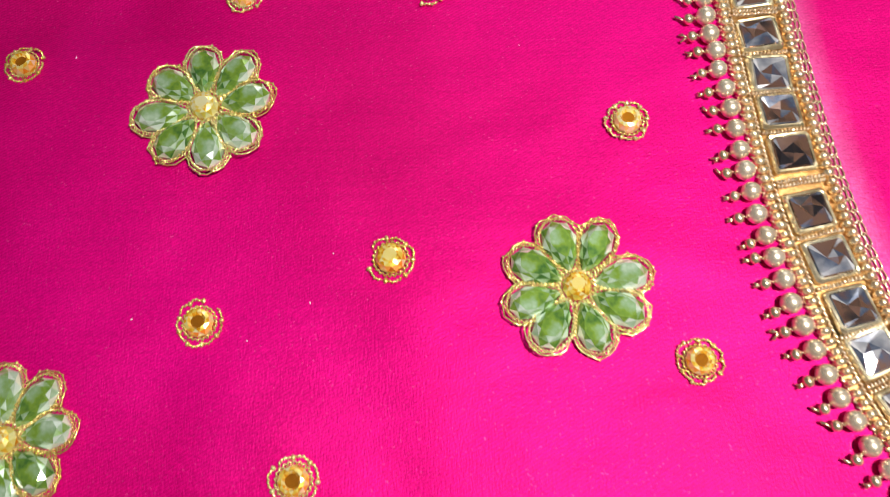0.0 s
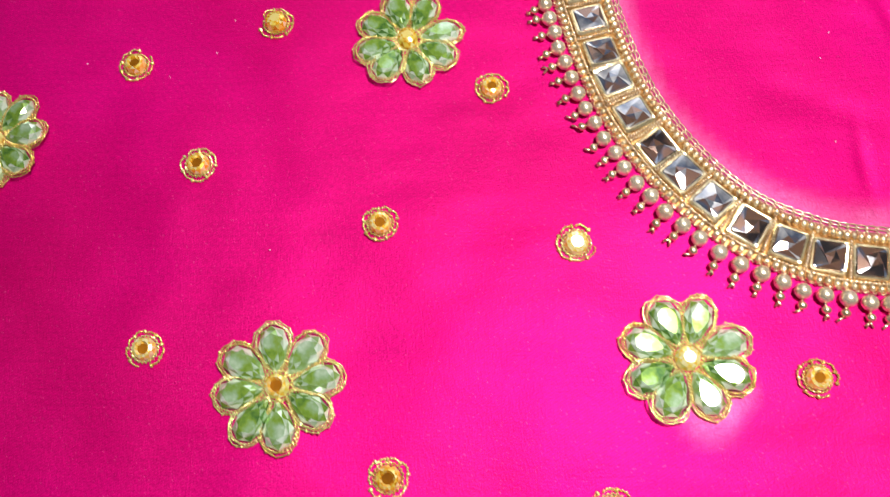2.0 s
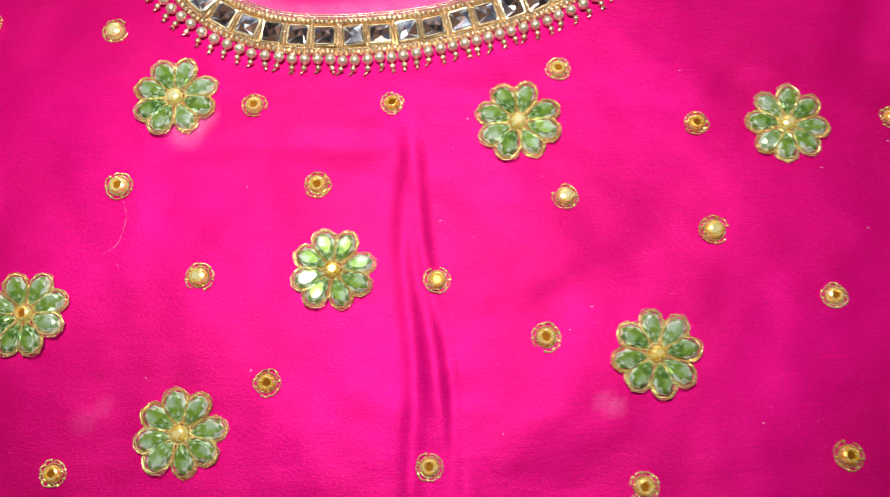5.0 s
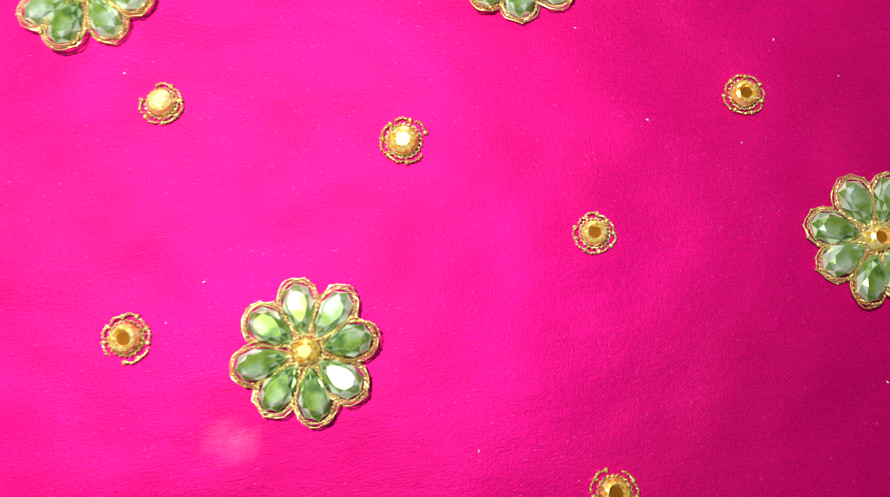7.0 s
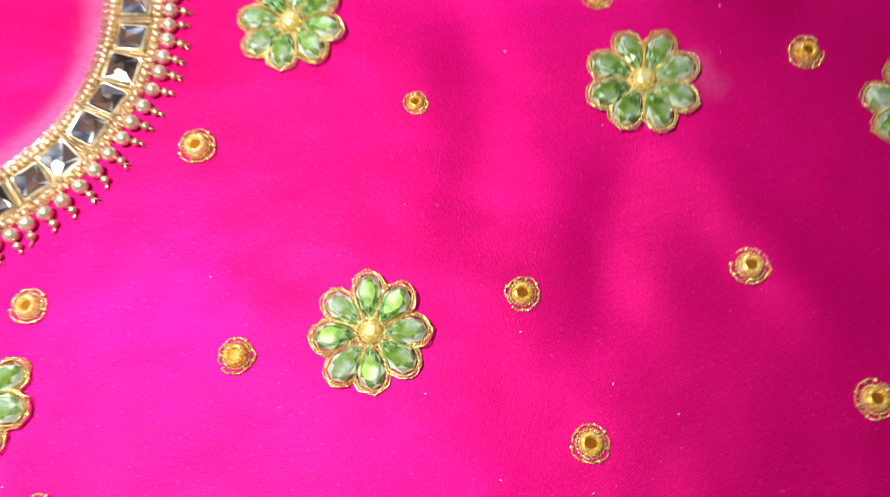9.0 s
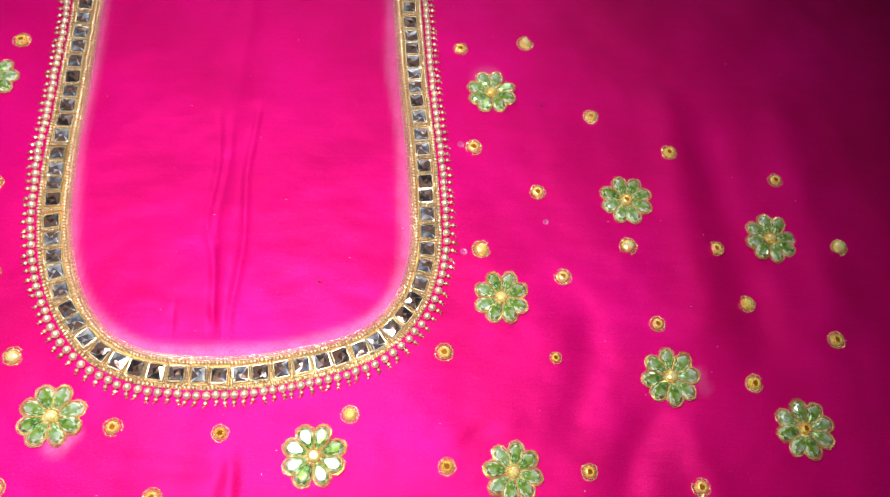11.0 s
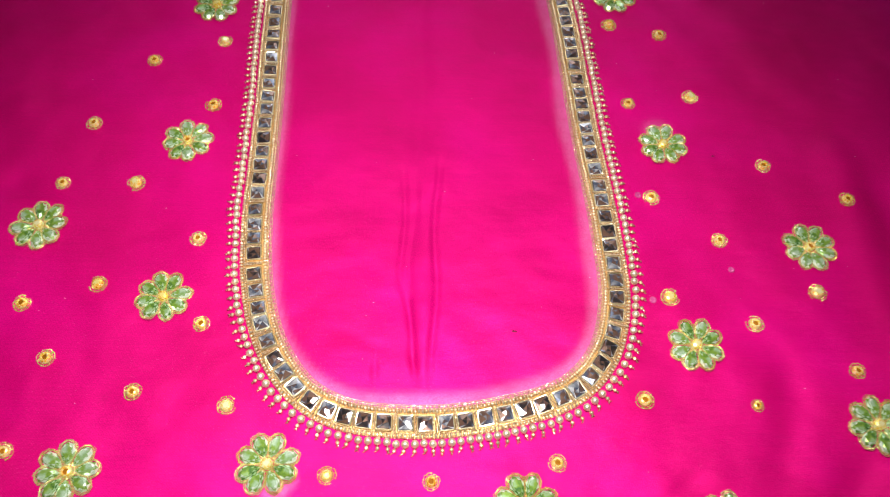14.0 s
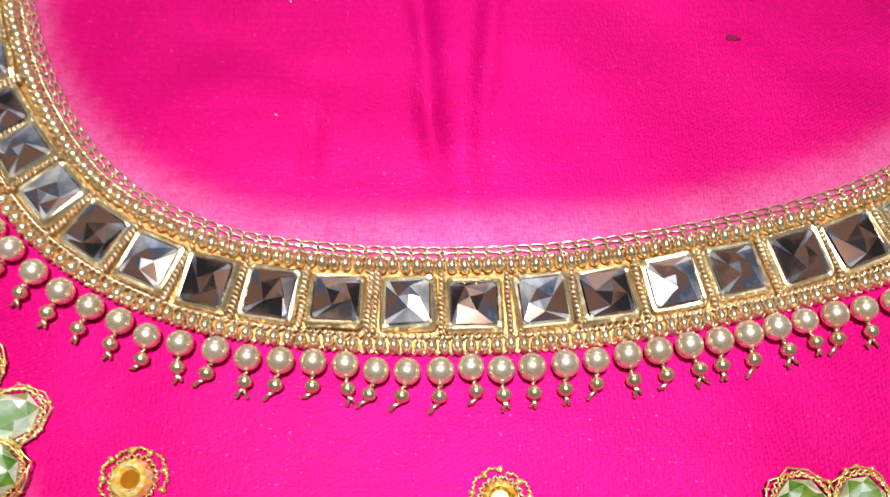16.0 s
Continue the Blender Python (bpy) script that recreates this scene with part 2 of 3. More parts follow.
def faceted(outline, centre, levels, base=0.0):
    """A cut stone over an outline: rings of facets, each its own island, that step up to a small table."""
    n = len(outline)
    ring = []
    for j, (s, z) in enumerate(levels):
        row = []
        for i in range(n):
            a, b = outline[i], outline[(i + 1) % n]
            x, y = ((a[0] + b[0]) / 2, (a[1] + b[1]) / 2) if j % 2 and j else a
            row.append((centre[0] + (x - centre[0]) * s, centre[1] + (y - centre[1]) * s, z))
        ring.append(row)
    shape = Shape()
    for i in range(n):
        k = (i + 1) % n
        a, b = ring[0][i], ring[0][k]
        shape.add([(a[0], a[1], base), (b[0], b[1], base), b, a], [(0, 1, 2, 3)])
    for j in range(len(ring) - 1):
        lo, hi = ring[j], ring[j + 1]
        for i in range(n):
            k = (i + 1) % n
            if j % 2 == 0:
                shape.add([lo[i], lo[k], hi[i]], [(0, 1, 2)])
                shape.add([lo[k], hi[k], hi[i]], [(0, 1, 2)])
            else:
                shape.add([lo[i], lo[k], hi[k]], [(0, 1, 2)])
                shape.add([lo[i], hi[k], hi[i]], [(0, 1, 2)])
    shape.add(ring[-1], [tuple(range(n))])
    return shape


# ---- the neckline curve ----
NECK = [(-9.6, 52), (-9.35, 45), (-9.16, 38.6), (-9.0, 33.5), (-8.8, 28.7), (-8.7, 24), (-8.58, 20.3), (-8.18, 16.8), (-7.25, 13.75), (-5.6, 11.32),
        (-3.6, 10.13), (-1.4, 9.76), (1.5, 9.76), (4.3, 10.2), (6.9, 10.95), (8.5, 12.05), (9.65, 13.8), (10.22, 16.3), (10.17, 19.1), (9.92, 22.6),
        (9.52, 26.6), (9.25, 30.4), (8.95, 34.8), (8.55, 39.1), (8.1, 45), (7.6, 52)]


def spline(points, n=24):
    p = np.array(points, float)
    p = np.vstack([2 * p[0] - p[1], p, 2 * p[-1] - p[-2]])
    t = np.linspace(0, 1, n, endpoint=False)[:, None]
    out = [0.5 * (2 * b + (c - a) * t + (2 * a - 5 * b + 4 * c - d) * t**2 + (3 * b - a - 3 * c + d) * t**3) for a, b, c, d in zip(p, p[1:], p[2:], p[3:])]
    return np.vstack(out + [p[-2:-1]])


LINE = spline(NECK)
ARC = np.r_[0, np.cumsum(np.linalg.norm(np.diff(LINE, axis=0), axis=1))]
LENGTH = float(ARC[-1])


def neck(s, off=0.0):
    """The place and heading on the neckline, s along it and off to its inner side."""
    x, y = np.interp(s, ARC, LINE[:, 0]), np.interp(s, ARC, LINE[:, 1])
    dx, dy = np.interp(s + 0.3, ARC, LINE[:, 0]) - np.interp(s - 0.3, ARC, LINE[:, 0]), np.interp(s + 0.3, ARC, LINE[:, 1]) - np.interp(s - 0.3, ARC, LINE[:, 1])
    h = math.atan2(dy, dx)
    return float(x - math.sin(h) * off), float(y + math.cos(h) * off), h


# ---- the cloth ----
# Folds: from, to, half width, height (a valley where below nought), all in centimetres.
FOLDS = [((-0.8, 24), (-0.75, 17), 0.13, -0.06), ((-0.75, 17.5), (0.05, 11.8), 0.13, -0.07), ((1.05, 25), (0.85, 11.6), 0.14, -0.07), ((-0.2, 24), (-0.3, 14), 0.13, -0.04),
         ((0.0, 40), (0.1, 24), 0.35, -0.08), ((0.35, 22), (0.5, 12), 0.3, 0.06),
         ((1.2, 6.2), (0.9, -9), 0.22, -0.09), ((1.4, 6.0), (2.4, -6), 0.2, -0.10), ((1.7, 1.0), (2.5, -7), 0.3, 0.10),
         ((-4.3, 14.5), (-0.6, 13.2), 0.18, -0.05), ((-1.8, 13.3), (-1.85, 11.6), 0.12, -0.07), ((-0.3, 13.5), (0.1, 11.9), 0.12, -0.08),
         ((11.4, 6.9), (13.4, 7.4), 0.3, -0.10), ((10.8, 6.6), (12.6, 7.6), 0.25, 0.08), ((-7, 5.9), (0.8, 5.5), 0.3, -0.07),
         ((18.6, 13.5), (17.2, 6.6), 0.9, -0.16), ((21.3, 8.6), (19.0, 4.0), 0.8, -0.18), ((22.6, 8.2), (24.0, 2.5), 0.9, 0.18), ((25.5, 24), (27.5, 10), 1.3, -0.25),
         ((23.5, 27), (24.5, 12), 1.2, 0.2), ((30, 26), (31.5, 12), 1.4, 0.22), ((4.5, -0.5), (10.5, 1.5), 0.7, -0.10), ((-26, 22.2), (-20.5, 22.5), 0.9, -0.2),
         ((-21, 14.5), (-19.2, 9), 1.2, -0.14), ((17, 38), (24, 28), 1.5, 0.16), ((-24, 30), (-20, 24), 1.1, 0.12)]


def height(x, y):
    """How high the cloth lies, in centimetres."""
    x, y = np.asarray(x, float), np.asarray(y, float)
    z = 0.06 * np.sin(x * 0.41 + 1.3 * np.sin(y * 0.23)) * np.sin(y * 0.37 + 0.8) + 0.02 * np.sin(x * 0.9 + y * 0.55) + 0.015 * np.sin(1.1 * y - 0.5 * x + 1.5 * np.sin(0.3 * x)) + 0.01 * np.sin(1.9 * x + 0.8 * y + 2 * np.sin(0.4 * y))
    for (x0, y0), (x1, y1), w, h in FOLDS:
        ax, ay = x1 - x0, y1 - y0
        long = math.hypot(ax, ay)
        u = ((x - x0) * ax + (y - y0) * ay) / long
        v = ((x - x0) * ay - (y - y0) * ax) / long + 0.12 * np.sin(u * 0.8 + x0)
        ends = 1 / (1 + np.exp(-(u - 0.4) * 3)) / (1 + np.exp((u - long + 0.4) * 3))
        z = z + (1.1 if w > 0.4 else 1.25) * h * np.exp(-((v / (w if w > 0.4 else 1.5 * w)) ** 2)) * ends
    return z - 0.15


def lay(x, y, z=0.0, turn=0.0, scale=1.0, tip=0.0, lean=0.0):
    """A pose on the cloth."""
    m = pose(x * CM, y * CM, (float(height(x, y)) + z) * CM, math.degrees(tip), math.degrees(lean), math.degrees(turn))
    return m @ Matrix.Diagonal((scale, scale, scale, 1))


# Faded spots: x, y, radius, strength; dark spots likewise.
FADED = [(-6.2, 6.6, 0.6, 0.28), (-5.9, 6.9, 0.5, 0.2), (7.0, -3.45, 0.3, 0.16), (7.35, -3.6, 0.25, 0.16), (-9.2, -3.0, 0.35, 0.07), (-8.6, -2.6, 0.3, 0.07), (23.4, 9.9, 0.45, 0.15), (23.7, 9.3, 0.35, 0.12), (13.6, 26.8, 0.8, 0.25),
         (-5.4, 7.0, 0.3, 0.15)]
DARK = [(-14.6, 10.85, 0.28, 0.18), (16.6, 25.2, 0.3, 0.15)]


def build_cloth():
    step, (x0, x1), (y0, y1) = 0.25, (-48, 54), (-30, 58)
    xs = np.r_[np.arange(x0, -2.6, step), np.arange(-2.5, 3.6, 0.07), np.arange(3.75, x1 + step, step)]
    ys = np.arange(y0, y1 + step, step)
    gx, gy = np.meshgrid(xs, ys)
    gz = height(gx, gy)
    w, h = len(xs), len(ys)
    verts = np.stack([gx, gy, gz], -1).reshape(-1, 3) * CM
    i = (np.arange(h - 1)[:, None] * w + np.arange(w - 1)).ravel()
    me = bpy.data.meshes.new("silk_cloth")
    me.from_pydata(verts.tolist(), [], np.stack([i, i + 1, i + 1 + w, i + w], -1).tolist())
    me.polygons.foreach_set("use_smooth", [True] * len(me.polygons))
    flat = np.stack([gx, gy], -1).reshape(-1, 2)
    inner = np.array([neck(s, 0.9)[:2] for s in np.arange(0, LENGTH, 0.25)])
    left, right = np.interp(flat[:, 1], LINE[: len(LINE) // 2, 1][::-1], LINE[: len(LINE) // 2, 0][::-1]), np.interp(flat[:, 1], LINE[len(LINE) // 2 :, 1], LINE[len(LINE) // 2 :, 0])
    inside = (flat[:, 0] > left) & (flat[:, 0] < right) & (flat[:, 1] > 9.7)
    away = np.full(len(flat), 99.0)
    for k in np.nonzero(inside)[0]:
        away[k] = np.sqrt(((inner - flat[k]) ** 2).sum(1).min())
    chalk = np.where(inside, 0.30 / (1 + np.exp((away - 0.20 - 0.32 / (1 + np.exp(-(flat[:, 0] + 4.5))) - 0.12 * np.sin(flat[:, 0] * 0.9 + 1) * np.sin(flat[:, 1] * 0.7 + 1)) / 0.08)) + 0.10 * np.exp(-((away / 0.25) ** 2)), 0)
    stain = np.zeros(len(flat))
    for spots, field in ((FADED, chalk), (DARK, stain)):
        for x, y, r, a in spots:
            field += a * np.exp(-(((flat - (x, y)) ** 2).sum(1) / r**2) ** 2)
    for name, field in (("chalk", chalk), ("stain", stain)):
        me.attributes.new(name, "FLOAT", "POINT").data.foreach_set("value", field.clip(0, 1).astype(np.float32))
    me.materials.append(SILK)
    ob = new("silk_cloth", me)
    solid = ob.modifiers.new("thickness", "SOLIDIFY")
    solid.thickness, solid.offset = 0.0006, -1
    return tagged(ob, "bright magenta silk blouse cloth laid flat, softly creased", "fabric")


# ---- the room: unseen, added to close the place and bounce light ----
for name, lo, hi, mat in (("floor", (-1.9, -1.9, -0.06), (1.9, 1.9, -0.012), TILE), ("ceiling", (-1.9, -1.9, 2.5), (1.9, 1.9, 2.6), PAINT),
                          ("wall_south", (-1.9, -1.9, -0.012), (1.9, -1.8, 2.5), PAINT), ("wall_west", (-1.9, -1.8, -0.012), (-1.8, 1.9, 2.5), PAINT),
                          ("wall_east", (1.8, -1.8, -0.012), (1.9, 1.9, 2.5), PAINT)):
    tagged(box(name, lo, hi, mat), f"plain {name.split('_')[0]} closing the room", name.split("_")[0], kind="structure")
# North wall, with an added window opening for the fill lamp.
wall = Shape()
for lo, hi in (((-180, 180, -1.2), (-50, 190, 250)), ((70, 180, -1.2), (180, 190, 250)), ((-50, 180, -1.2), (70, 190, 85)), ((-50, 180, 195), (70, 190, 250))):
    (ax, ay, az), (bx, by, bz) = lo, hi
    wall.add([(x, y, z) for x in (ax, bx) for y in (ay, by) for z in (az, bz)], [(0, 1, 3, 2), (4, 6, 7, 5), (0, 4, 5, 1), (2, 3, 7, 6), (0, 2, 6, 4), (1, 5, 7, 3)])
tagged(new("wall_north", wall.mesh("wall_north", PAINT)), "unseen plain wall with an added open window", "wall", kind="structure")

build_cloth()


# ---- flowers of cut green stones ----
def drop_outline(long, wide, n, grow=0.0):
    out = []
    for i in range(n):
        a = 2 * math.pi * (i + 0.5) / n
        x = long * (1 - math.cos(a)) / 2
        y = 1.12 * wide / 2 * math.sin(a) * abs(math.sin(a / 2)) ** 0.75
        cx = x - 0.56 * long
        k = 1 + grow / max(0.15, math.hypot(cx, y))
        out.append((0.56 * long + cx * k, y * k))
    return out[::-1]


def wobble(outline, z, rng, amount):
    return [(x + rng.uniform(-amount, amount), y + rng.uniform(-amount, amount), z + rng.uniform(-0.02, 0.03)) for x, y in outline]


def dome_stone(r, h, deep):
    outline = [(r * math.cos(2 * math.pi * i / 12), r * math.sin(2 * math.pi * i / 12)) for i in range(12)]
    return faceted(outline, (0, 0), [(1, h * 0.35), (0.86, h * 0.85), (0.6, h * 0.95), (0.46, h * (0.62 if deep else 1))])


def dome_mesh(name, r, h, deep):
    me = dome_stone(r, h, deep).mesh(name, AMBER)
    # The last face, the table, gets the painted-in dark reflection.
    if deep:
        me.materials.append(DARK_TABLE)
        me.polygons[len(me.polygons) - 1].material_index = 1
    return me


def build_flower(seed):
    rng = random.Random(seed)
    flower = tagged(new("flower_motif"), "flower of eight faceted pale green drop stones edged with gold thread", "embroidered flower", "green stone flowers on the cloth")
    for i in range(8):
        long, wide, start = rng.uniform(0.97, 1.06), rng.uniform(0.66, 0.74), rng.uniform(0.27, 0.31)
        a = math.radians(45 * i + rng.uniform(-4, 4))
        m = pose(0, 0, 0, 0, 0, math.degrees(a)) @ pose(start * CM, 0, 0.05 * CM, rng.uniform(-5, 5), rng.uniform(-6, 3), 0)
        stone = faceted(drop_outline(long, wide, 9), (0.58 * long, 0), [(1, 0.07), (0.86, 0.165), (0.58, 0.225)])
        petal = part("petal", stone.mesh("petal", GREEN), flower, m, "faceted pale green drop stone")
        edge = Shape()
        tube(edge, coil(wobble(drop_outline(long, wide, 24, 0.03), 0.075, rng, 0.010), 0.018, 0.08, 5, True), 0.015, 4, True)
        loose = wobble(drop_outline(long, wide, 24, 0.06), 0.05, rng, 0.022)
        tube(edge, coil([p for p in loose if p[0] > 0.3 * long], 0.012, 0.09, 4), 0.013, 4)
        outer = wobble(drop_outline(long, wide, 26, 0.10), 0.035, rng, 0.03)
        tube(edge, [p for p in outer if p[0] > 0.5 * long], 0.015, 4)
        for p in outer:
            if p[0] > 0.5 * long and rng.random() < 0.6:
                ball(edge, p, 0.036, 0.028, 0.03, 5, 4, rng.uniform(0, 3))
        part("thread_edge", edge.mesh("thread_edge", ZARI, True), petal, None, "twisted gold thread edging")
    for i in range(8):
        a = math.radians(45 * i + 22.5 + rng.uniform(-5, 5))
        bar = Shape()
        line = [(r * math.cos(a), r * math.sin(a), 0.12 - 0.03 * abs(k - 3) / 3) for k, r in enumerate(np.linspace(0.34, rng.uniform(0.75, 0.95), 7))]
        tube(bar, coil(line, 0.03, 0.07, 5), 0.02, 4)
        part("thread_bar", bar.mesh("thread_bar", ZARI, True), flower, None, "coiled gold thread bar between stones")
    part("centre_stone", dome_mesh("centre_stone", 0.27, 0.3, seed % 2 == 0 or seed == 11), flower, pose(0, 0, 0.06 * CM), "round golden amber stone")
    ring = Shape()
    circle = [(0.32 * math.cos(2 * math.pi * k / 20), 0.32 * math.sin(2 * math.pi * k / 20), 0.12) for k in range(20)]
    tube(ring, coil(circle, 0.03, 0.08, 5, True), 0.02, 4, True)
    part("thread_ring", ring.mesh("thread_ring", ZARI, True), flower, None, "gold thread ring")
    return flower


# x, y, turn of each flower
FLOWERS = [(-12.67, 35.75, 20), (-12.91, 25.55, 12), (-12.65, 16.01, 14), (-19.78, 20.0, 8), (-15.49, 7.35, 9), (-6.59, 7.77, 21), (-22.9, 13.55, 8),
           (12.16, 37.3, 20), (13.79, 25.82, 24), (13.92, 13.78, 22), (20.82, 19.37, 20), (28.46, 17.37, 8), (22.05, 9.84, 4), (28.36, 7.39, 12),
           (5.11, 6.06, 22), (14.13, 5.36, 36), (20.14, -1.47, 21), (-1.31, 1.31, 12), (8.77, -2.05, 4), (-11.23, 0.5, 20), (-6.16, -3.56, 6)]
made = [build_flower(seed) for seed in (3, 11, 27)]
for k, (x, y, turn) in enumerate(FLOWERS):
    m = lay(x, y, 0.0, math.radians(turn), (1.01, 1.045, 0.99)[(k // 3) % 3])
    if k < len(made):
        made[k].matrix_basis = m
    else:
        copy_thing(made[k % len(made)], m)


# ---- single amber stones ----
def build_dot(seed):
    rng = random.Random(seed)
    dot = tagged(new("stone_motif"), "round amber stone ringed with gold thread on magenta silk", "embroidered stone", "single amber stones on the cloth")
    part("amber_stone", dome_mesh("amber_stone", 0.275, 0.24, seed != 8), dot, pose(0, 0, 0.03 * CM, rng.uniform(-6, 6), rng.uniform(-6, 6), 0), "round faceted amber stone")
    ring = Shape()
    circle = [(0.31 * math.cos(2 * math.pi * k / 18), 0.31 * math.sin(2 * math.pi * k / 18), 0.06) for k in range(18)]
    tube(ring, coil(circle, 0.025, 0.085, 5, True), 0.017, 4, True)
    part("thread_ring", ring.mesh("thread_ring", ZARI, True), dot, None, "coiled gold thread ring")
    loops, n = Shape(), rng.choice((7, 8, 9))
    for k in range(n):
        if rng.random() < 0.1:
            continue
        a, r = 2 * math.pi * k / n + rng.uniform(-0.08, 0.08), rng.uniform(0.36, 0.41)
        b = a + 2 * math.pi / n * rng.uniform(0.85, 1.0)
        line = []
        for u in np.linspace(0, 1, 6):
            w, rr = a + (b - a) * u, r + rng.uniform(0.02, 0.05) * math.sin(math.pi * u)
            line.append((rr * math.cos(w), rr * math.sin(w), 0.03 + 0.04 * math.sin(math.pi * u)))
        tube(loops, coil(line, 0.016, 0.07, 4), 0.018, 4)
        ball(loops, (line[0][0] * 1.03, line[0][1] * 1.03, 0.05), 0.055, 0.045, 0.045, 6, 4, a)
    part("thread_fringe", loops.mesh("thread_fringe", ZARI, True), dot, None, "loose gold chain stitches")
    return dot


DOTS_LEFT = [(-11.41, 19.34), (-16.05, 16.68), (-19.58, 15.57), (-10.59, 14.6), (-17.72, 12.74), (-13.3, 11.11), (-8.79, 10.48), (-3.87, 7.3), (0.87, 7.06), (-8.41, 4.67),
             (-1.74, 4.26), (-5.67, 1.38), (2.04, 0.75), (-3.47, -2.17), (1.46, -5.03), (-10.05, -4.51), (-15.27, 22.74), (-11.89, 28.17), (-19.18, 22.65), (-18.31, 26.62),
             (-15.78, 31.33), (-11.83, 32.92), (-18.53, 8.24), (-13.05, 5.39), (-23.7, 21.2), (-14.7, 1.45)]
DOTS_RIGHT = [(6.44, 3.31), (5.37, -1.3), (14.64, -0.56), (6.65, 7.94), (11.11, 5.61), (11.17, 1.87), (14.13, -5.47), (17.67, 5.38), (11.6, 34.9), (25.4, 16.74),
              (12.98, 16.38), (17.11, 14.96), (21.73, 12.53), (11.03, 10.94), (16.47, 10.76), (26.64, 13.76), (26.23, 9.58), (29.31, 20.86), (30.9, 11.84), (14.63, 34.11),
              (32.05, 16.9), (22.84, 4.68), (28.22, 2.92), (18.16, 1.83), (12.13, 28.75), (15.89, 29.38), (12.75, 22.38), (19.36, 24.58), (23.45, 22.28), (16.08, 19.77),
              (20.64, 16.72), (7.9, -6.0), (24.4, 1.2)]
made = [build_dot(seed) for seed in (5, 8, 13, 21, 34)]
rng = random.Random(9)
for k, (x, y) in enumerate(DOTS_LEFT + DOTS_RIGHT):
    m = lay(x, y, 0.0, rng.uniform(0, 6.28), 0.72 if (x, y) == (16.47, 10.76) else rng.uniform(0.95, 1.08))
    if k < len(made):
        made[k].matrix_basis = m
    else:
        copy_thing(made[k % len(made)], m)


# ---- the neckline border ----
border = tagged(new("neckline_border"), "curved gold neckline border of square smoky crystals, beads and hanging pearls", "embroidered border")


def strip(lo, hi, z, crown, step=0.3):
    """A padded band of stitching along the neckline."""
    shape, across = Shape(), np.linspace(lo, hi, 6)
    ss = np.arange(0.2, LENGTH - 0.2, step)
    for s in ss:
        for j, off in enumerate(across):
            x, y, _ = neck(s, off)
            shape.v.append((x, y, float(height(x, y)) + z + crown * math.sin(math.pi * j / 5)))
    for i in range(len(ss) - 1):
        for j in range(5):
            a = i * 6 + j
            shape.f.append((a, a + 6, a + 7, a + 1))
    return shape


part("stitched_backing", strip(-0.68, 0.76, 0.004, 0.07).mesh("stitched_backing", BACKING, True), border, None, "brownish gold stitched backing band")

# Gaps from one square stone to the next, from the top of the left side round to the right.
GAPS = [1.0, 1.02, 0.98, 1.09, 1.08, 1.0, 1.0, 0.95, 0.94, 0.98, 0.98, 0.93, 0.92, 1.0, 0.99, 0.91, 0.9, 0.93, 0.93, 1.07, 0.91, 0.82, 0.89, 1.2, 0.95, 0.96, 0.83, 1.02, 1.03, 0.86,
        0.94, 0.97, 0.93, 0.92, 0.91, 0.92, 1.03, 0.92, 0.98, 0.92, 0.97, 0.93, 0.97, 0.9, 0.96, 0.82, 1.02, 0.87, 0.92, 0.93, 0.99, 0.93, 0.97, 0.98, 1.04, 0.84, 0.93, 1.02, 0.92, 1.13,
        1.04, 0.9, 0.82, 0.82, 0.91, 0.83, 1.01, 1.12, 0.88, 0.88, 0.91, 0.91, 0.79, 0.88, 0.86, 0.94, 1.14, 0.95, 0.98, 0.92, 0.95]
near = float(ARC[np.argmin(((LINE - (-0.36, 9.76)) ** 2).sum(1))])
start = near - sum(GAPS[:37])
SPOTS = [s for s in start + np.r_[0, np.cumsum(GAPS)] if 1 < s < LENGTH - 1]

rounded = []
for cx, cy in ((1, 1), (-1, 1), (-1, -1), (1, -1)):
    for k in (-0.7, 0.0, 0.7):
        a = math.atan2(cy, cx) + k
        rounded.append((cx * 0.285 + 0.07 * math.cos(a), cy * 0.285 + 0.07 * math.sin(a)))


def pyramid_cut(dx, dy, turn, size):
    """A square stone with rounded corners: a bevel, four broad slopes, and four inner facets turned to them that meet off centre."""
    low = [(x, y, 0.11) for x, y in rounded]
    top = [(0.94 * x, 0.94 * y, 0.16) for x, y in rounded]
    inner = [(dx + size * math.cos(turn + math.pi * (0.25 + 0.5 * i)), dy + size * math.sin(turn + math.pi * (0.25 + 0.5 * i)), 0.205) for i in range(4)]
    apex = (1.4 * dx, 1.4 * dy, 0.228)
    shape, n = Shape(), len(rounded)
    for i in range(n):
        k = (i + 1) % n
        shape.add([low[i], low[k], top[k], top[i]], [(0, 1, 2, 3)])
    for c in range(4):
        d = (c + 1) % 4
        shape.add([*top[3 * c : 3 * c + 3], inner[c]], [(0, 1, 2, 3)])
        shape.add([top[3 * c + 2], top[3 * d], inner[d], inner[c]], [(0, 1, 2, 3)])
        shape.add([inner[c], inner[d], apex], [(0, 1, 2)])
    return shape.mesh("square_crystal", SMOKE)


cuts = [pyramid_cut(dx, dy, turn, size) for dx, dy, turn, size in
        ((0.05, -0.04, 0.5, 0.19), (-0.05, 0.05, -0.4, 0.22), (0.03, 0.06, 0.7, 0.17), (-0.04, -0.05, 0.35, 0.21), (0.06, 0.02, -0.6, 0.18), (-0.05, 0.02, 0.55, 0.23))]


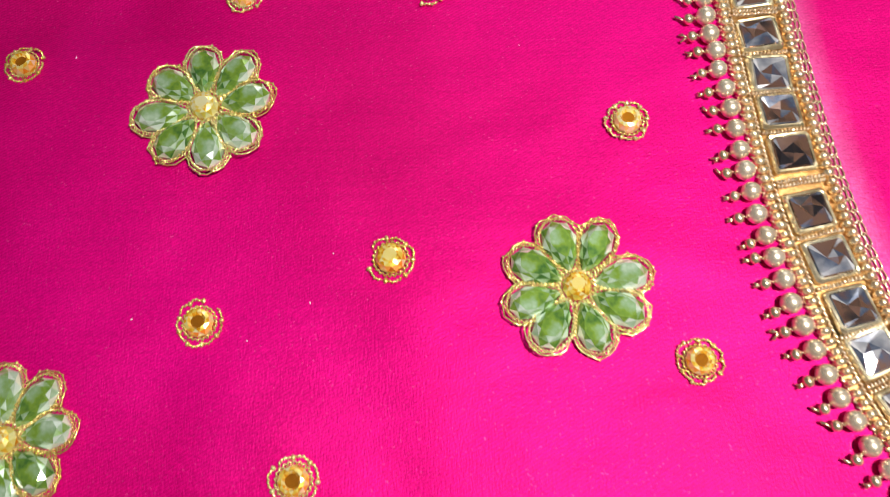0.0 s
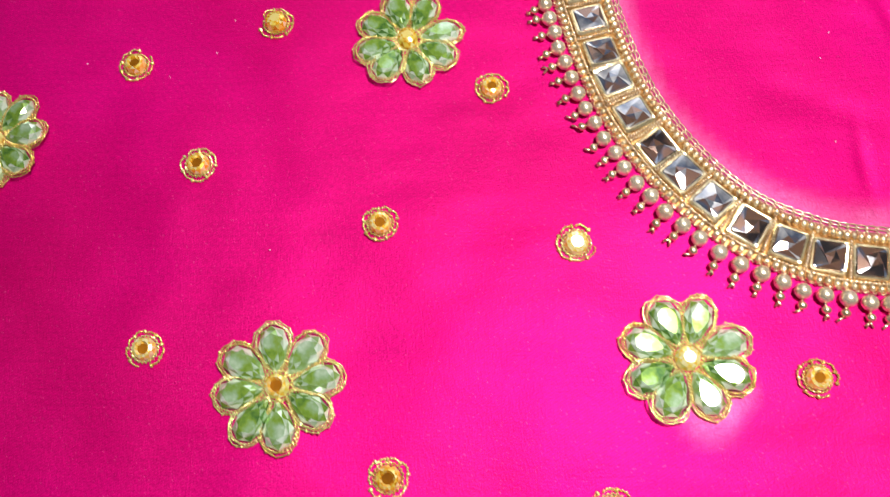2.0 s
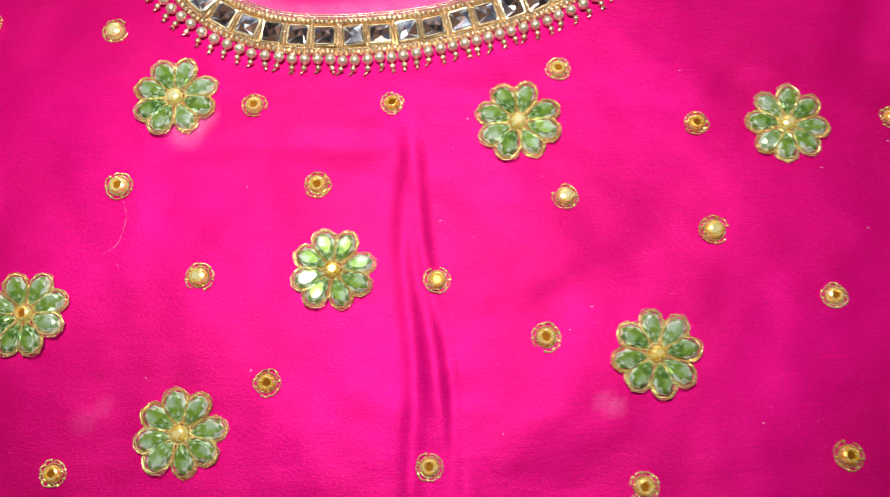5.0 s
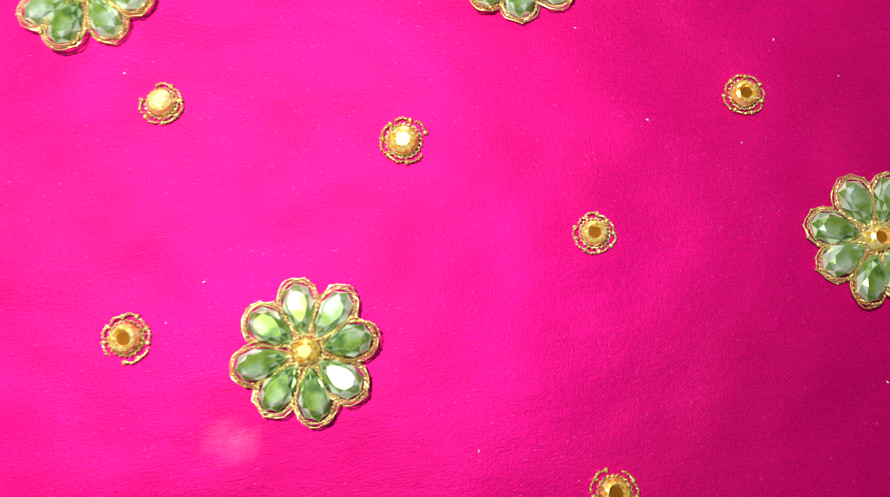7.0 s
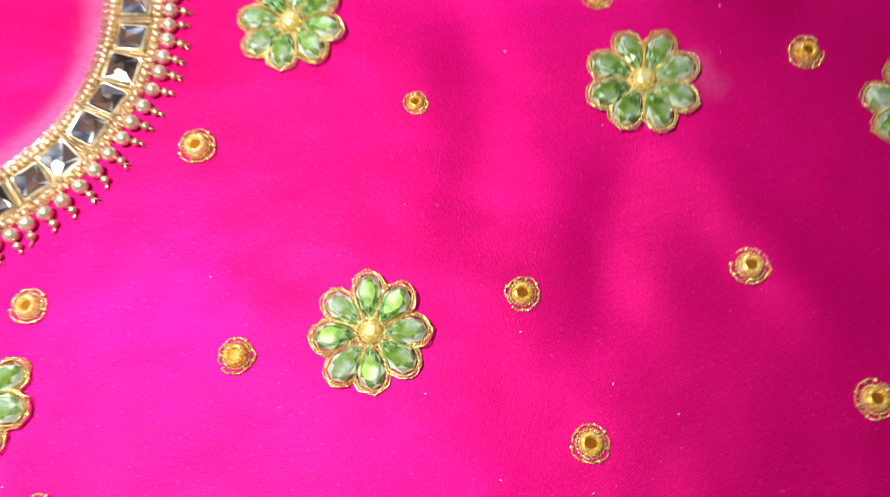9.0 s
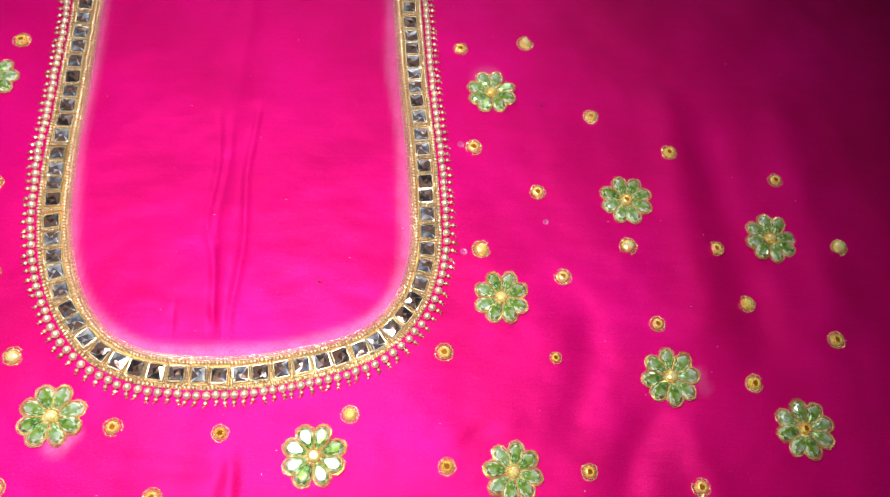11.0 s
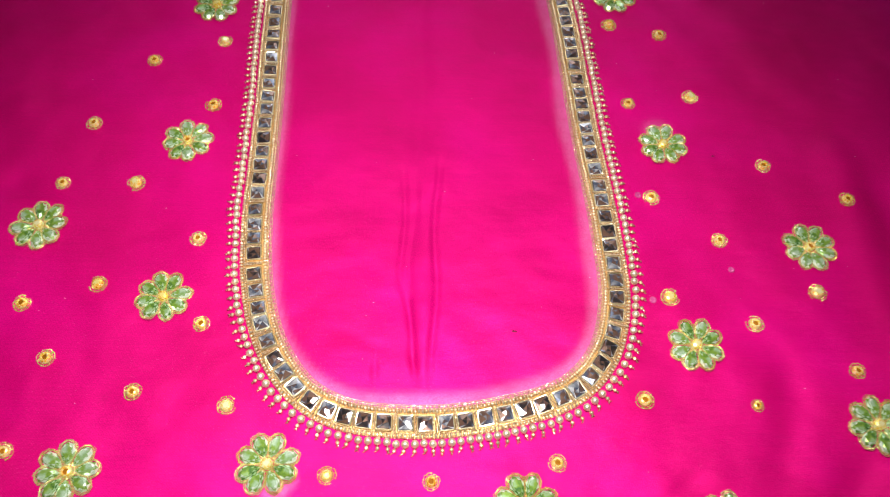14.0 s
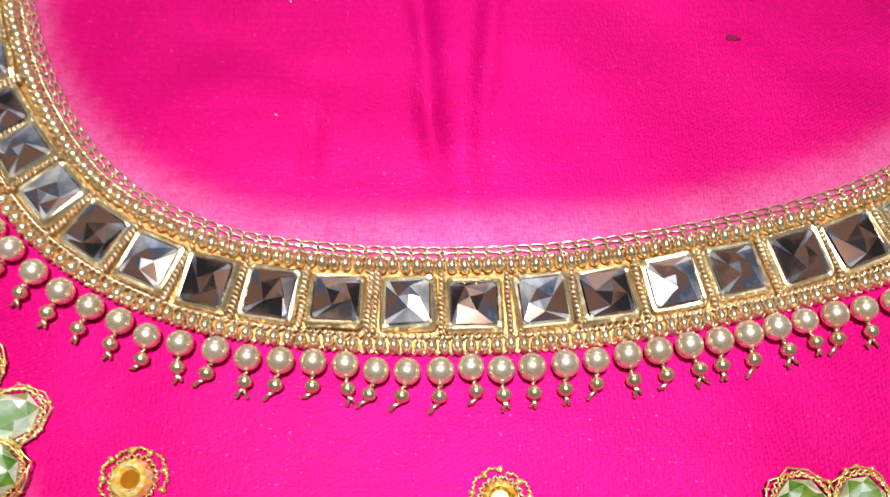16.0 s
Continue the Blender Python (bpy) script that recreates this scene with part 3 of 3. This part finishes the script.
def setting_mesh(rng):
    """A square pressed gold frame, slightly bent."""
    shape = Shape()
    rows = []
    for r, z in ((1.26, 0.0), (1.25, 0.09), (1.14, 0.145), (1.03, 0.14), (0.97, 0.10)):
        rows.append([(x * r + rng.uniform(-0.008, 0.008), y * r + rng.uniform(-0.008, 0.008), z + rng.uniform(-0.01, 0.012)) for x, y in rounded])
    n = len(rounded)
    shape.add(sum(rows, []), [(j * n + i, j * n + (i + 1) % n, (j + 1) * n + (i + 1) % n, (j + 1) * n + i) for j in range(4) for i in range(n)])
    return shape.mesh("gold_setting", SETTING)


rng = random.Random(17)
settings = [setting_mesh(rng) for _ in range(4)]


def bar_mesh(rng, thick):
    shape = Shape()
    tube(shape, coil([(rng.uniform(-0.01, 0.01), y, 0.12) for y in np.linspace(-0.45, 0.45, 8)], 0.6 * thick, 0.075, 5), 0.026, 4)
    return shape.mesh("gold_coil_bar", BRONZE, True)


bars = [bar_mesh(rng, 0.05) for _ in range(3)]
for k, s in enumerate(SPOTS):
    x, y, h = neck(s, rng.uniform(-0.02, 0.02))
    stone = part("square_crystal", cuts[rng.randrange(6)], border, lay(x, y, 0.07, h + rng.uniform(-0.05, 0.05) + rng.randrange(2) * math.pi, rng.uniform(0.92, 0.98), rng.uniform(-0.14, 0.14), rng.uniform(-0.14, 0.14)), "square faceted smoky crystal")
    part("gold_setting", settings[k % 4], stone, None, "square gold metal setting")
    if k + 1 < len(SPOTS):
        gap = SPOTS[k + 1] - s
        for off in ((-0.045, 0.045) if gap > 0.98 else (0.0,)):
            x, y, h = neck(s + gap / 2 + off)
            part("gold_coil_bar", bars[rng.randrange(3)], border, lay(x, y, 0.06, h), "coiled gold thread bar")

# Rows of small beads on both sides of the stones; the stretch round the foot of the neckline is made bead by bead.
bead = Shape()
ball(bead, (0, 0, 0), 0.085, 0.125, 0.125, 8, 5)
bead = bead.mesh("gold_bead", BEAD, True)
rest = Shape()
for off in (0.58, -0.61):
    s = 1.0
    while s < LENGTH - 1:
        x, y, h = neck(s, off + rng.uniform(-0.015, 0.015))
        z = 0.13 + rng.uniform(-0.015, 0.015)
        if abs(s - near) < 13.2:
            part("gold_bead", bead, border, lay(x, y, z, h + rng.uniform(-0.15, 0.15), rng.uniform(0.92, 1.06)))
        else:
            ball(rest, (x, y, float(height(x, y)) + z), 0.085, 0.125, 0.125, 7, 4, h + rng.uniform(-0.15, 0.15))
        s += rng.uniform(0.165, 0.19)
part("beading", rest.mesh("beading", BEAD, True), border, None, "rows of small gold beads", "stuff")

# Chain stitch and cords
chain = Shape()
s = 0.6
while s < LENGTH - 0.6:
    for off in (0.87, 0.78):
        loop = []
        tilt = rng.uniform(-0.25, 0.25)
        for k in range(9):
            a = 2 * math.pi * k / 9
            x, y, h = neck(s + 0.14 * math.cos(a), off + 0.045 * math.sin(a) + 0.05 * tilt * math.cos(a))
            loop.append((x, y, float(height(x, y)) + 0.035 + 0.015 * math.sin(2 * a)))
        tube(chain, loop, 0.016, 4, True)
    s += rng.uniform(0.22, 0.26)
part("chain_stitch", chain.mesh("chain_stitch", BRONZE, True), border, None, "gold chain stitch along the inner edge", "stuff")
for off, z in ((0.70, 0.08), (-0.475, 0.11), (-0.69, 0.05)):
    cord = Shape()
    line = []
    for s in np.arange(0.6, LENGTH - 0.6, 0.35):
        x, y, _ = neck(s, off)
        line.append((x, y, float(height(x, y)) + z))
    tube(cord, coil(line, 0.028, 0.10, 4), 0.024, 4)
    part("gold_cord", cord.mesh("gold_cord", BRONZE, True), border, None, "twisted gold cord")

# Hanging pearls, each with a small drop bead
pearl = Shape()
ball(pearl, (0, 0, 0), 0.19, 0.19, 0.19, 14, 9)
pearl = pearl.mesh("pearl", PEARL, True)


def drop_mesh(rng):
    shape = Shape()
    bend = rng.uniform(-0.05, 0.05)
    ball(shape, (bend, -0.33, -0.05), 0.11, 0.105, 0.105, 9, 6)
    tube(shape, coil([(0, -0.16, -0.03), (bend, -0.25, -0.04)], 0.025, 0.06, 4), 0.02, 4)
    tip = bend + rng.uniform(-0.06, 0.06)
    for k in range(rng.choice((2, 3, 3))):
        a = rng.uniform(-0.8, 0.8)
        tube(shape, [(bend, -0.41, -0.08), (tip + 0.05 * a, -0.47, -0.1), (tip + 0.12 * a, -0.53 + rng.uniform(-0.03, 0.04), -0.12)], 0.026, 4)
    return shape.mesh("drop_bead", BEAD, True)


drops = [drop_mesh(rng) for _ in range(6)]
s = 1.0
while s < LENGTH - 1:
    x, y, h = neck(s, -0.96 + rng.uniform(-0.035, 0.035))
    ob = part("pearl", pearl, border, lay(x, y, 0.19, h + rng.uniform(-0.18, 0.18), rng.uniform(0.95, 1.04)), "round champagne gold pearl")
    part("drop_bead", drops[rng.randrange(6)], ob, None, "small gold drop bead on a thread")
    s += rng.uniform(0.39, 0.435)

# ---- small things on the cloth ----
FLUFF = plain("dark_fluff", (0.10, 0.0, 0.02), (0.22, 0.0, 0.05), 0.9, 300.0)
for x, y, r in ((4.89, 14.43, 0.11), (16.6, 25.2, 0.08)):
    rng = random.Random(int(1000 * r) + 1)
    fluff = Shape()
    for k in range(5):
        ball(fluff, (rng.uniform(-r, r), rng.uniform(-0.5 * r, 0.5 * r), 0.015), rng.uniform(0.4, 0.8) * r, 0.35 * r, 0.018, 6, 4, rng.uniform(-1, 1))
    tagged(new("fluff", fluff.mesh("fluff", FLUFF, True)), "tiny dark maroon bit of fluff on the cloth", "lint", "dark bits of fluff").matrix_basis = lay(x, y, 0.0)
for x, y, r in ((12.05, 22.55, 0.19), (16.45, 18.05, 0.17), (12.1, 16.25, 0.19)):
    disc = Shape()
    pts = [(r * math.cos(2 * math.pi * k / 12), r * math.sin(2 * math.pi * k / 12)) for k in range(12)]
    disc = faceted(pts, (0, 0), [(1, 0.03), (0.75, 0.07), (0.3, 0.05)])
    tagged(new("sequin", disc.mesh("sequin", SEQUIN)), "small dark magenta sequin stitched on the cloth", "sequin", "dark sequins").matrix_basis = lay(x, y, 0.0)
thread = Shape()
pts = spline([(-8.25, 4.15), (-8.15, 3.5), (-8.4, 2.7), (-8.9, 2.35)], 6)
tube(thread, [(x, y, float(height(x, y)) + 0.004) for x, y in pts], 0.0022, 4)
tagged(new("lint_thread", thread.mesh("lint_thread", LINT)), "fine white loose thread lying on the cloth", "thread")
rng = random.Random(77)
specks = Shape()
for k in range(90):
    x, y = rng.uniform(-24, 32), rng.uniform(-6, 40)
    ball(specks, (x, y, float(height(x, y)) + 0.015), rng.uniform(0.012, 0.035), 0.015, 0.012, 5, 4, rng.uniform(0, 3))
tagged(new("glitter_specks", specks.mesh("glitter_specks", LINT)), "scattered tiny pale specks of lint on the cloth", "lint", kind="stuff")
